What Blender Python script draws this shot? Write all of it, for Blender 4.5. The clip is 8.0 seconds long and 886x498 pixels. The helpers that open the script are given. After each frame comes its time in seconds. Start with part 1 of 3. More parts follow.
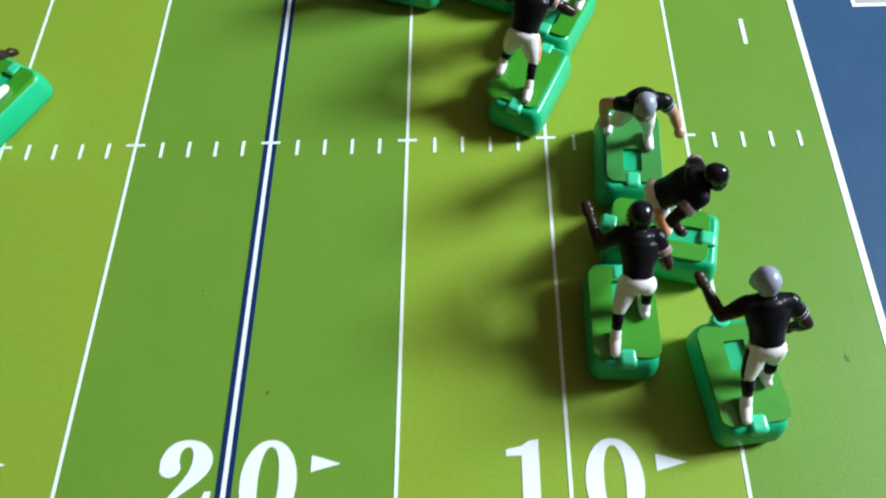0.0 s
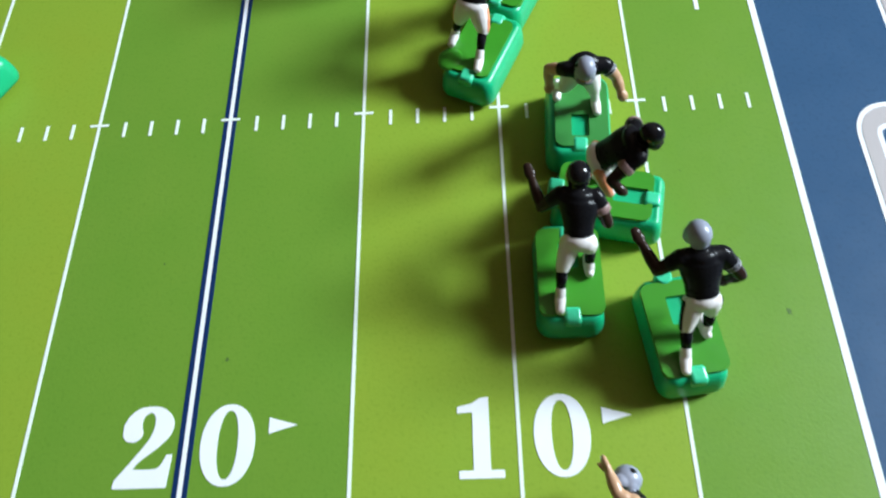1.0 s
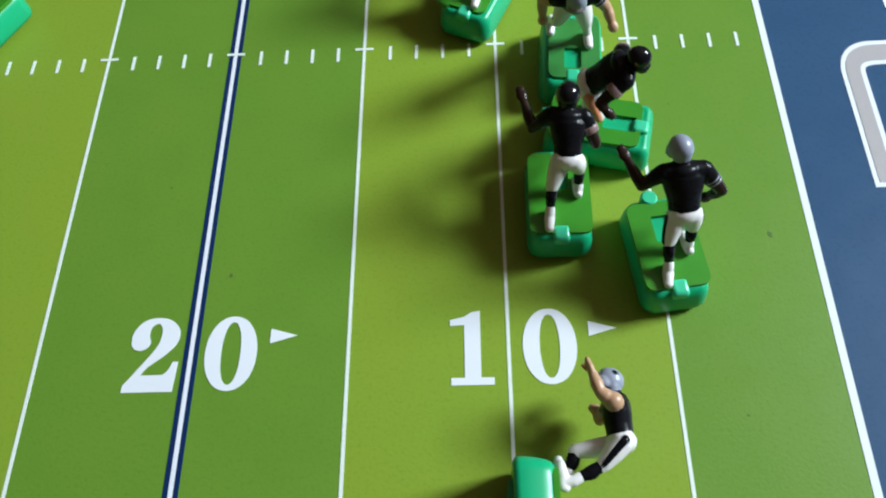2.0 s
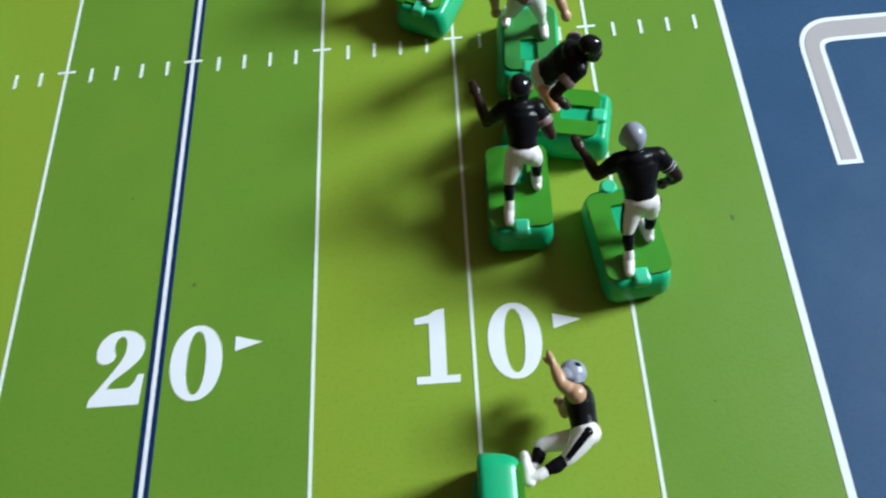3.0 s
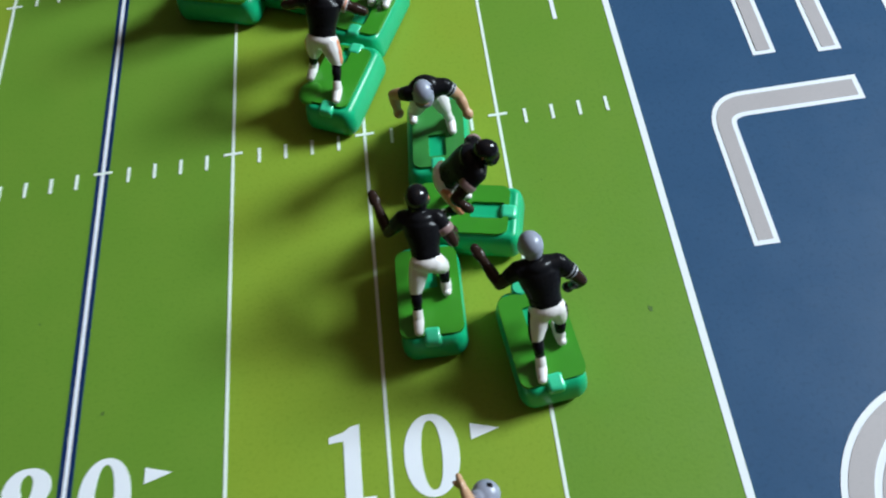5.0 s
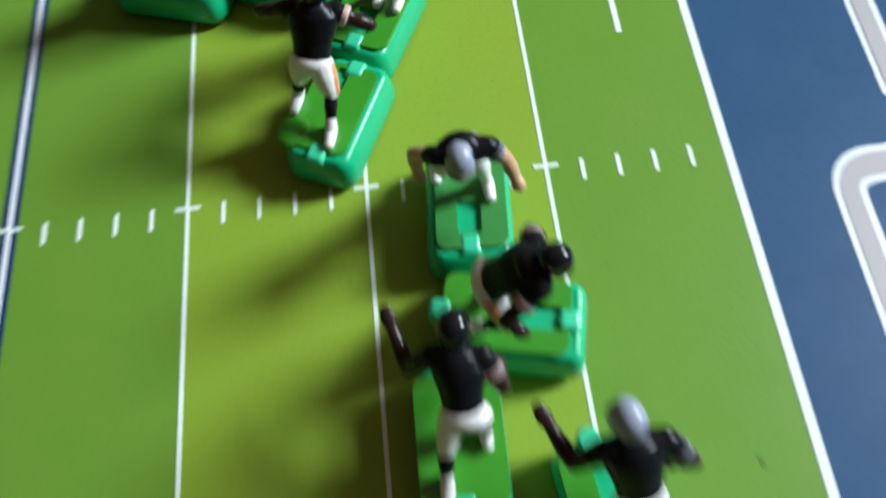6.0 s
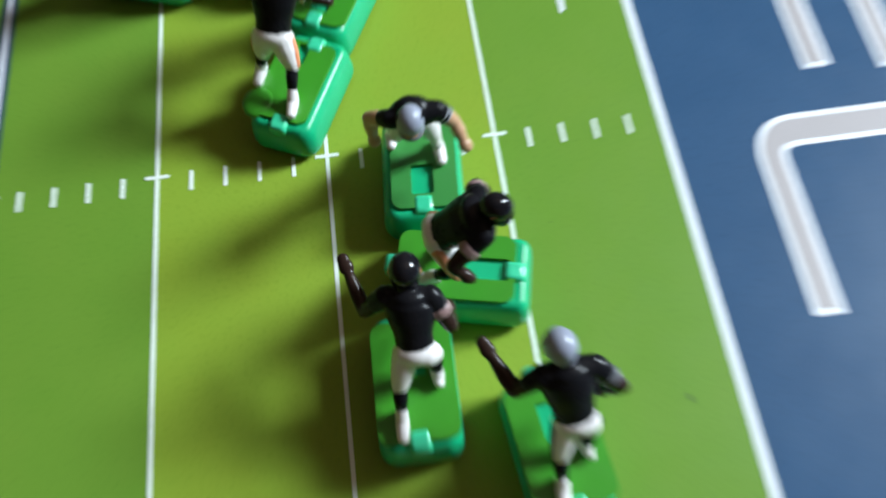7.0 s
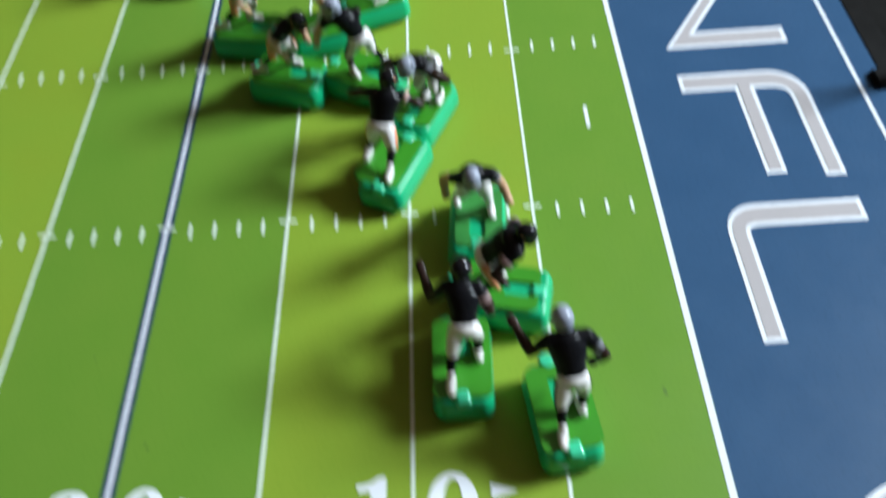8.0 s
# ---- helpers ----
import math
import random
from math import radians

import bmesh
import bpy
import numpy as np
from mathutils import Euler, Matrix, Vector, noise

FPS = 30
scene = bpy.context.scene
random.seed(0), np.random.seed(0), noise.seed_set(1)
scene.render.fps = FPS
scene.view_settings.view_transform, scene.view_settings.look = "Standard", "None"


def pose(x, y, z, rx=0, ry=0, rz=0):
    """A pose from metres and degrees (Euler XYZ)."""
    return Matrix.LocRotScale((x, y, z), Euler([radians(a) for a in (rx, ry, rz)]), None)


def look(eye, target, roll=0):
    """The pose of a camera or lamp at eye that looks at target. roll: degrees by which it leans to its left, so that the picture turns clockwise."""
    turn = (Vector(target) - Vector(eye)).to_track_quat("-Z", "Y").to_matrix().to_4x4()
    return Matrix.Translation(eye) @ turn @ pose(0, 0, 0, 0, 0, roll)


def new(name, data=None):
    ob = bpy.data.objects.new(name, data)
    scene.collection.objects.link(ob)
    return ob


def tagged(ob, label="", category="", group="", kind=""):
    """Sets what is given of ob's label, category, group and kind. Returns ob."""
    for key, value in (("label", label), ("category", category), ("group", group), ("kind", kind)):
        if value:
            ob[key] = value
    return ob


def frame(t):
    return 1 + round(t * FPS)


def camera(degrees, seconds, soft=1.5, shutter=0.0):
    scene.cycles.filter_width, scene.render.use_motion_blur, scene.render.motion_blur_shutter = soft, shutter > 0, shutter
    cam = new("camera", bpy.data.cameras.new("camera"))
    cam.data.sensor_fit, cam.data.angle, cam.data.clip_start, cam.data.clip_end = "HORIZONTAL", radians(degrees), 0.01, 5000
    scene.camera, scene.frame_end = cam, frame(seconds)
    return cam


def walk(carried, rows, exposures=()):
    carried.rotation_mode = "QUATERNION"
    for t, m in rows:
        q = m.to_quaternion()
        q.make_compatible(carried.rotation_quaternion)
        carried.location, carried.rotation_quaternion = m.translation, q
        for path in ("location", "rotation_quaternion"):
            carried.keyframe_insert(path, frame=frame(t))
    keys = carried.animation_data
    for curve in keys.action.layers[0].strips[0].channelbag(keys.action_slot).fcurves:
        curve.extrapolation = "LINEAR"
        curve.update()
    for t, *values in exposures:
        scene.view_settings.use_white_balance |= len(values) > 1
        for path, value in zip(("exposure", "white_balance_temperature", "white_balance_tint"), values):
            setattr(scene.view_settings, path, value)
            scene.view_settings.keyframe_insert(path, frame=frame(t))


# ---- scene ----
from mathutils.bvhtree import BVHTree

# One unit of the plan is the spacing of the five-yard lines on the board.
S = 0.048

cam = camera(58.96, 8.0, soft=2.05, shutter=0.75)
PATH = [
    (0, -2.555, -3.441, 4.593, 4.10, -61.08, -4.40),
    (0.2, -2.412, -3.359, 4.610, 6.17, -61.48, -6.59),
    (0.3, -2.382, -3.340, 4.643, 4.74, -62.05, -5.29),
    (0.5, -2.267, -3.421, 4.570, 4.53, -61.52, -5.89),
    (0.8, -2.258, -3.531, 4.575, 3.57, -61.81, -5.12),
    (1, -2.207, -3.629, 4.627, 5.19, -61.92, -6.90),
    (1.2, -2.186, -3.735, 4.637, 4.69, -61.93, -6.16),
    (1.5, -2.260, -4.015, 4.632, 4.89, -61.81, -5.52),
    (1.7, -2.230, -4.121, 4.602, 5.19, -62.16, -5.83),
    (2.8, -1.962, -4.103, 4.655, 6.79, -63.06, -10.10),
    (3, -1.914, -4.084, 4.588, 6.04, -63.18, -9.79),
    (3.2, -1.868, -4.024, 4.591, 5.05, -62.98, -9.25),
    (3.3, -1.868, -4.044, 4.558, 4.37, -62.58, -8.66),
    (3.5, -1.800, -4.006, 4.582, 5.29, -63.12, -9.73),
    (3.8, -1.665, -3.824, 4.548, 5.21, -63.03, -10.72),
    (4, -1.518, -3.663, 4.523, 5.74, -63.58, -12.32),
    (4.1, -1.475, -3.611, 4.535, 4.84, -63.24, -11.76),
    (4.2, -1.460, -3.597, 4.568, 4.49, -62.76, -11.70),
    (4.5, -1.461, -3.688, 4.569, 4.13, -61.47, -11.34),
    (4.7, -1.414, -3.693, 4.739, 4.35, -60.89, -12.44),
    (5.8, -1.319, -2.742, 3.990, 1.48, -61.62, -7.77),
    (5.9, -1.474, -2.505, 3.903, 2.26, -63.36, -8.83),
    (6, -1.600, -2.197, 3.773, 0.60, -64.98, -7.42),
    (6.1, -1.656, -1.895, 3.678, -1.69, -65.96, -5.61),
    (6.2, -1.649, -1.704, 3.577, -2.74, -66.03, -5.28),
    (6.4, -1.621, -1.645, 3.466, -6.05, -65.47, -3.18),
    (6.5, -1.634, -1.606, 3.535, -7.35, -66.17, -1.99),
    (6.6, -1.661, -1.709, 3.574, -6.63, -65.81, -2.56),
    (6.8, -1.644, -2.029, 3.725, -4.61, -64.07, -3.68),
    (6.9, -1.534, -2.421, 3.626, -2.49, -62.69, -5.18),
    (7, -1.540, -2.537, 3.948, -4.32, -65.06, -3.64),
    (7.1, -1.516, -2.887, 4.351, -4.59, -63.28, -2.79),
    (7.2, -1.477, -3.135, 4.669, -4.25, -59.85, -3.52),
    (7.3, -1.582, -3.396, 4.845, -1.66, -56.26, -5.09),
    (7.4, -1.744, -3.553, 4.900, 0.09, -54.94, -6.06),
    (7.5, -1.787, -3.606, 4.951, 3.50, -54.61, -8.45),
    (7.6, -1.762, -3.653, 5.054, 4.18, -54.30, -8.01),
    (7.7, -1.745, -3.758, 5.150, 3.36, -53.50, -6.89),
    (7.8, -1.703, -3.895, 5.146, 2.82, -52.59, -6.20),
    (7.9, -1.658, -3.978, 5.084, 2.26, -52.65, -6.05),
    (8, -1.603, -4.071, 4.938, 2.15, -53.23, -5.21),
]


def eye_pose(x, y, z, yaw, pitch, roll):
    """A camera in plan units: yaw to its left, pitch up, roll to its left, in degrees."""
    turn = Matrix.Rotation(radians(yaw), 4, "Z") @ Matrix.Rotation(radians(90 + pitch), 4, "X") @ Matrix.Rotation(radians(roll), 4, "Z")
    return Matrix.Translation((x * S, y * S, z * S)) @ turn


EXPOSURES = [(0.0, 0.35), (0.5, 0.37), (1.0, 0.32), (1.5, 0.05), (3.0, 0.06), (3.5, 0.02), (4.0, -0.02), (4.5, -0.05), (4.7, -0.06), (5.8, -0.08), (6.0, 0.15), (6.2, 0.36), (6.5, 0.36), (6.8, 0.06), (7.0, 0.22), (7.2, 0.08), (7.5, 0.03), (8.0, 0.18)]
walk(cam, [(t, eye_pose(*row)) for t, *row in PATH], exposures=EXPOSURES)

# ---- light: daylight from one window in the room's wall ----
world = bpy.data.worlds.new("daylight")
world.use_nodes = True
scene.world = world
sky = world.node_tree.nodes.new("ShaderNodeTexSky")
sky.sky_type, sky.sun_disc = "NISHITA", False
sky.sun_elevation, sky.sun_rotation = radians(35), radians(-60)
backing = world.node_tree.nodes["Background"]
backing.inputs["Strength"].default_value = 0.03
world.node_tree.links.new(sky.outputs[0], backing.inputs[0])

WIN_Y0, WIN_Y1, WIN_Z0, WIN_Z1, WALL_X = 0.14, 0.72, 0.86, 1.74, 1.7
lamp_data = bpy.data.lights.new("window_daylight", "AREA")
lamp_data.shape, lamp_data.size, lamp_data.size_y = "RECTANGLE", WIN_Y1 - WIN_Y0 - 0.06, WIN_Z1 - WIN_Z0 - 0.06
lamp_data.energy, lamp_data.color = 121.0, (0.775, 0.91, 1.0)
lamp = new("window_daylight", lamp_data)
lamp.matrix_world = look((WALL_X + 0.03, (WIN_Y0 + WIN_Y1) / 2, (WIN_Z0 + WIN_Z1) / 2), (0.0, (WIN_Y0 + WIN_Y1) / 2, (WIN_Z0 + WIN_Z1) / 2))


# ---- materials ----
def material(name, color, rough=0.5, second=None, scale=40.0, mix=0.5, bump=0.0, bump_scale=400.0, coat=0.0, metal=0.0, gloss=0.5, fine=None, fine_scale=900.0, fine_mix=0.3, sss=0.0):
    """A two-scale noise material: color drifts to second over blotches, and to fine over grains."""
    m = bpy.data.materials.new(name)
    m.use_nodes = True
    nt = m.node_tree
    b = nt.nodes["Principled BSDF"]
    b.inputs["Roughness"].default_value, b.inputs["Metallic"].default_value = rough, metal
    b.inputs["Coat Weight"].default_value, b.inputs["Coat Roughness"].default_value = coat, 0.12
    b.inputs["Specular IOR Level"].default_value = gloss
    if sss:
        b.inputs["Subsurface Weight"].default_value = sss
        b.inputs["Subsurface Radius"].default_value = (0.0012, 0.0012, 0.0012)
    co = nt.nodes.new("ShaderNodeTexCoord")

    def grain(size, detail):
        n = nt.nodes.new("ShaderNodeTexNoise")
        n.inputs["Scale"].default_value, n.inputs["Detail"].default_value = size, detail
        nt.links.new(co.outputs["Object"], n.inputs["Vector"])
        return n

    def blend(a, c, n, lo, hi, amount):
        r = nt.nodes.new("ShaderNodeMapRange")
        r.inputs["From Min"].default_value, r.inputs["From Max"].default_value, r.inputs["To Max"].default_value = lo, hi, amount
        nt.links.new(n.outputs["Fac"], r.inputs["Value"])
        x = nt.nodes.new("ShaderNodeMix")
        x.data_type = "RGBA"
        nt.links.new(r.outputs["Result"], x.inputs["Factor"])
        if isinstance(a, tuple):
            x.inputs["A"].default_value = (*a, 1)
        else:
            nt.links.new(a, x.inputs["A"])
        x.inputs["B"].default_value = (*c, 1)
        return x.outputs["Result"]

    tint = blend(color, second or tuple(v * 0.85 for v in color), grain(scale, 3), 0.35, 0.7, mix)
    if fine:
        tint = blend(tint, fine, grain(fine_scale, 2), 0.52, 0.72, fine_mix)
    nt.links.new(tint, b.inputs["Base Color"])
    wear = grain(scale * 3, 4)
    wr = nt.nodes.new("ShaderNodeMapRange")
    wr.inputs["To Min"].default_value, wr.inputs["To Max"].default_value = rough * 0.8, min(1.0, rough * 1.25)
    nt.links.new(wear.outputs["Fac"], wr.inputs["Value"])
    nt.links.new(wr.outputs["Result"], b.inputs["Roughness"])
    if bump:
        bn = nt.nodes.new("ShaderNodeBump")
        bn.inputs["Strength"].default_value, bn.inputs["Distance"].default_value = bump, 0.0002
        nt.links.new(grain(bump_scale, 3).outputs["Fac"], bn.inputs["Height"])
        nt.links.new(bn.outputs["Normal"], b.inputs["Normal"])
    return m


TURF_DARK = material("turf_print_green", (0.137, 0.285, 0.031), 0.42, (0.156, 0.295, 0.035), 40, 0.7, 0.22, 1000, fine=(0.10, 0.225, 0.022), fine_scale=800, fine_mix=0.33, gloss=0.28)
TURF_LIGHT = material("turf_print_lime", (0.238, 0.37, 0.036), 0.42, (0.253, 0.36, 0.034), 40, 0.7, 0.22, 1000, fine=(0.17, 0.285, 0.018), fine_scale=800, fine_mix=0.33, gloss=0.28)
NAVY = material("end_zone_blue", (0.032, 0.087, 0.180), 0.33, (0.040, 0.100, 0.200), 40, 0.7, 0.14, 900, fine=(0.023, 0.068, 0.138), fine_scale=650, fine_mix=0.45, gloss=0.22)
WHITE_INK = material("white_ink", (0.87, 0.91, 0.97), 0.4, (0.82, 0.86, 0.92), 60, 0.5, 0.08, 1500, gloss=0.28)
LINE_INK = material("mint_white_ink", (0.83, 0.91, 0.86), 0.4, (0.78, 0.86, 0.81), 60, 0.5, 0.08, 1500, gloss=0.28)
SMUDGE = material("dark_green_dirt", (0.07, 0.15, 0.02), 0.7, (0.09, 0.17, 0.03), 900, 0.8)
BLUE_INK = material("dark_blue_ink", (0.004, 0.024, 0.095), 0.4, (0.006, 0.029, 0.11), 60, 0.5, gloss=0.28)
GREY_INK = material("warm_grey_ink", (0.47, 0.435, 0.445), 0.4, (0.44, 0.41, 0.42), 60, 0.5, fine=(0.40, 0.38, 0.385), fine_scale=1300, fine_mix=0.4, gloss=0.28)
RAIL = material("black_plastic", (0.004, 0.004, 0.004), 0.45, (0.007, 0.007, 0.007), 60, 0.5, 0.2, 700, gloss=0.15)
BASE_TEAL = material("teal_green_plastic", (0.006, 0.42, 0.185), 0.34, (0.004, 0.36, 0.15), 120, 0.6, 0.08, 500, coat=0.04, gloss=0.4, sss=0.1)
CLIP_TEAL = material("mint_green_plastic", (0.045, 0.60, 0.32), 0.3, (0.035, 0.54, 0.28), 150, 0.6, 0.08, 500, coat=0.2, sss=0.2)
PLATE = material("grass_green_plastic", (0.042, 0.275, 0.018), 0.33, (0.036, 0.24, 0.016), 110, 0.6, 0.1, 600, coat=0.15)
# the crouching player's plate: bluish sheen and the figure's shade put into its green
PLATE_SHEEN = material("jade_sheen_plastic", (0.038, 0.245, 0.048), 0.4, (0.032, 0.21, 0.042), 110, 0.6, 0.1, 600, coat=0.1)
JERSEY = material("black_jersey_paint", (0.008, 0.008, 0.010), 0.28, (0.010, 0.010, 0.012), 200, 0.5, 0.04, 900, gloss=0.12)
BLACK = material("glossy_black_paint", (0.005, 0.005, 0.007), 0.24, (0.010, 0.010, 0.012), 200, 0.5, 0.06, 700, gloss=0.12)
HELMET_BLACK = material("gloss_black_helmet_paint", (0.007, 0.007, 0.009), 0.15, (0.010, 0.010, 0.012), 200, 0.5, 0.03, 700, gloss=0.32)
SILVER = material("silver_grey_paint", (0.29, 0.315, 0.40), 0.36, (0.26, 0.28, 0.36), 200, 0.5, 0.06, 700, coat=0.06)
PANTS = material("white_figure_paint", (0.83, 0.79, 0.79), 0.35, (0.76, 0.72, 0.71), 180, 0.6, 0.12, 700, coat=0.15)
ORANGE = material("orange_stripe_paint", (0.78, 0.27, 0.13), 0.38, (0.72, 0.36, 0.22), 300, 0.6)
BROWN = material("dark_brown_figure_paint", (0.026, 0.014, 0.011), 0.25, (0.036, 0.019, 0.015), 200, 0.5, 0.06, 700, gloss=0.2)
TAN = material("tan_figure_paint", (0.54, 0.32, 0.19), 0.36, (0.48, 0.27, 0.155), 200, 0.5, 0.1, 700, coat=0.1)
GREY_MASK = material("grey_mask_paint", (0.2, 0.2, 0.22), 0.35)
PALE_BAND = material("pale_grey_sleeve_paint", (0.2, 0.2, 0.22), 0.4)
PIPING = material("white_piping_paint", (0.28, 0.29, 0.33), 0.35)
BAND = material("pale_sleeve_band_paint", (0.55, 0.47, 0.48), 0.4, (0.48, 0.37, 0.36), 400, 0.6)
# darker, browner sleeve band for the sprinter and the driver
DARK_BAND = material("dark_sleeve_band_paint", (0.30, 0.20, 0.20), 0.4, (0.22, 0.13, 0.12), 400, 0.8)
WALL = material("warm_brown_wall_paint", (0.13, 0.074, 0.043), 0.85, (0.11, 0.062, 0.036), 4, 0.5, 0.2, 300)
CEIL = material("warm_ceiling_paint", (0.17, 0.10, 0.06), 0.9, (0.15, 0.088, 0.052), 4, 0.5, 0.2, 300)
FLOOR = material("dark_floor", (0.11, 0.055, 0.03), 0.5, (0.15, 0.08, 0.045), 6, 0.6, 0.2, 300)
TABLE = material("black_table_cloth", (0.005, 0.0045, 0.004), 0.8, (0.009, 0.008, 0.007), 30, 0.6, 0.3, 900, gloss=0.1)
FRAME = material("white_window_frame", (0.75, 0.75, 0.74), 0.4)


# ---- mesh helpers ----
def mesh_object(name, bm, mats, parent=None, label="", smooth=False):
    me = bpy.data.meshes.new(name)
    bm.to_mesh(me)
    bm.free()
    for m in mats if isinstance(mats, (list, tuple)) else [mats]:
        me.materials.append(m)
    if smooth:
        me.polygons.foreach_set("use_smooth", [True] * len(me.polygons))
    ob = new(name, me)
    ob.parent = parent
    return tagged(ob, label)


def part(name, bm, mats, parent, label="", smooth=False):
    return mesh_object(name, bm, mats, parent, label, smooth)


def empty(name, m):
    ob = new(name)
    ob.empty_display_size = 0.01
    ob.matrix_basis = m
    return ob


def box(bm, x0, x1, y0, y1, z0, z1):
    r = bmesh.ops.create_cube(bm, size=1.0, matrix=Matrix.LocRotScale(((x0 + x1) / 2, (y0 + y1) / 2, (z0 + z1) / 2), None, (x1 - x0, y1 - y0, z1 - z0)))
    return r["verts"]


def rounded(w, l, r, n=6, cx=0.0, cy=0.0):
    """The outline of a rounded rectangle, counterclockwise."""
    out = []
    for sx, sy, a0 in ((1, 1, 0), (-1, 1, 90), (-1, -1, 180), (1, -1, 270)):
        for k in range(n + 1):
            a = radians(a0 + 90 * k / n)
            out.append((cx + sx * (w / 2 - r) + r * math.cos(a), cy + sy * (l / 2 - r) + r * math.sin(a)))
    return out


def stacked(bm, rings, close=True):
    """Joins rings of equal length, each a list of (x, y, z), by quads; caps both ends."""
    loops = [[bm.verts.new(p) for p in ring] for ring in rings]
    for a, b in zip(loops, loops[1:]):
        for k in range(len(a)):
            bm.faces.new((a[k], a[(k + 1) % len(a)], b[(k + 1) % len(b)], b[k]))
    if close:
        bm.faces.new(list(reversed(loops[0])))
        bm.faces.new(loops[-1])
    return loops


def sheet(bm, outer, holes, z0, z1):
    """A flat slab with holes from outlines of (x, y)."""
    edges = []
    for loop in [outer, *holes]:
        vs = [bm.verts.new((x, y, z0)) for x, y in loop]
        edges += [bm.edges.new((vs[k], vs[(k + 1) % len(vs)])) for k in range(len(vs))]
    faces = [g for g in bmesh.ops.triangle_fill(bm, use_beauty=True, use_dissolve=False, edges=edges)["geom"] if isinstance(g, bmesh.types.BMFace)]
    ext = bmesh.ops.extrude_face_region(bm, geom=faces)["geom"]
    bmesh.ops.translate(bm, vec=(0, 0, z1 - z0), verts=[g for g in ext if isinstance(g, bmesh.types.BMVert)])
    bmesh.ops.recalc_face_normals(bm, faces=bm.faces[:])


def scaled(bm):
    """From plan units to metres."""
    bmesh.ops.scale(bm, vec=(S, S, S), verts=bm.verts[:])
    return bm


# ---- the room that closes the place ----
ROOM_X0, ROOM_Y0, ROOM_Y1, ROOM_Z0, ROOM_Z1 = -2.4, -1.9, 2.1, -0.75, 2.1


def wall_piece(name, x0, x1, y0, y1, z0, z1, mat, label):
    bm = bmesh.new()
    box(bm, x0, x1, y0, y1, z0, z1)
    return tagged(mesh_object(name, bm, mat), label, "wall" if "wall" in name else name, kind="structure")


wall_piece("floor", ROOM_X0 - 0.1, WALL_X + 0.12, ROOM_Y0 - 0.1, ROOM_Y1 + 0.1, ROOM_Z0 - 0.05, ROOM_Z0, FLOOR, "dark wooden floor of the room")
wall_piece("ceiling", ROOM_X0 - 0.1, WALL_X + 0.12, ROOM_Y0 - 0.1, ROOM_Y1 + 0.1, ROOM_Z1, ROOM_Z1 + 0.05, CEIL, "plain warm brown ceiling of the room")
wall_piece("wall_west", ROOM_X0 - 0.1, ROOM_X0, ROOM_Y0, ROOM_Y1, ROOM_Z0, ROOM_Z1, WALL, "plain warm brown painted wall of the room")
wall_piece("wall_south", ROOM_X0 - 0.1, WALL_X + 0.12, ROOM_Y0 - 0.1, ROOM_Y0, ROOM_Z0, ROOM_Z1, WALL, "plain warm brown painted wall of the room")
wall_piece("wall_north", ROOM_X0 - 0.1, WALL_X + 0.12, ROOM_Y1, ROOM_Y1 + 0.1, ROOM_Z0, ROOM_Z1, WALL, "plain warm brown painted wall of the room")
bm = bmesh.new()
box(bm, WALL_X, WALL_X + 0.12, ROOM_Y0, WIN_Y0, ROOM_Z0, ROOM_Z1)
box(bm, WALL_X, WALL_X + 0.12, WIN_Y1, ROOM_Y1, ROOM_Z0, ROOM_Z1)
box(bm, WALL_X, WALL_X + 0.12, WIN_Y0, WIN_Y1, ROOM_Z0, WIN_Z0)
box(bm, WALL_X, WALL_X + 0.12, WIN_Y0, WIN_Y1, WIN_Z1, ROOM_Z1)
tagged(mesh_object("wall_east", bm, WALL), "warm brown painted wall with a window opening", "wall", kind="structure")
window = tagged(empty("window_1", pose(WALL_X + 0.06, (WIN_Y0 + WIN_Y1) / 2, (WIN_Z0 + WIN_Z1) / 2)), "white framed window that lets daylight in", "window", kind="structure")
hw, hh = (WIN_Y1 - WIN_Y0) / 2, (WIN_Z1 - WIN_Z0) / 2
for y0, y1, z0, z1 in ((-hw, hw, -hh, -hh + 0.05), (-hw, hw, hh - 0.05, hh), (-hw, -hw + 0.05, -hh + 0.05, hh - 0.05), (hw - 0.05, hw, -hh + 0.05, hh - 0.05)):
    bm = bmesh.new()
    box(bm, 0.0, 0.04, y0, y1, z0, z1)
    part("window_frame", bm, FRAME, window)

# ---- table under the board ----
table = tagged(empty("table", pose(-0.45, 0.05, ROOM_Z0)), "table with a black top under the game board", "table")
TOP = -ROOM_Z0 - 0.036
bm = bmesh.new()
box(bm, -0.95, 0.95, -0.55, 0.55, TOP - 0.03, TOP)
bmesh.ops.bevel(bm, geom=bm.edges[:], offset=0.006, segments=2, affect="EDGES", clamp_overlap=True)
part("tabletop", bm, TABLE, table)
for sx in (-1, 1):
    for sy in (-1, 1):
        bm = bmesh.new()
        box(bm, sx * 0.87 - 0.03, sx * 0.87 + 0.03, sy * 0.47 - 0.03, sy * 0.47 + 0.03, 0.0, TOP - 0.03)
        part("leg", bm, TABLE, table)

# ---- the game board ----
BX0, BX1, BY0, BY1 = -22.27, 2.27, -5.2, 7.15
MID = 0.976
board = tagged(empty("game_board", pose(0, 0, 0)), "printed football game board with green field and blue end zone", "game board")


def flat(name, x0, x1, y0, y1, z0, z1, mat, label=""):
    bm = bmesh.new()
    box(bm, x0, x1, y0, y1, z0, z1)
    return part(name, scaled(bm), mat, board, label)


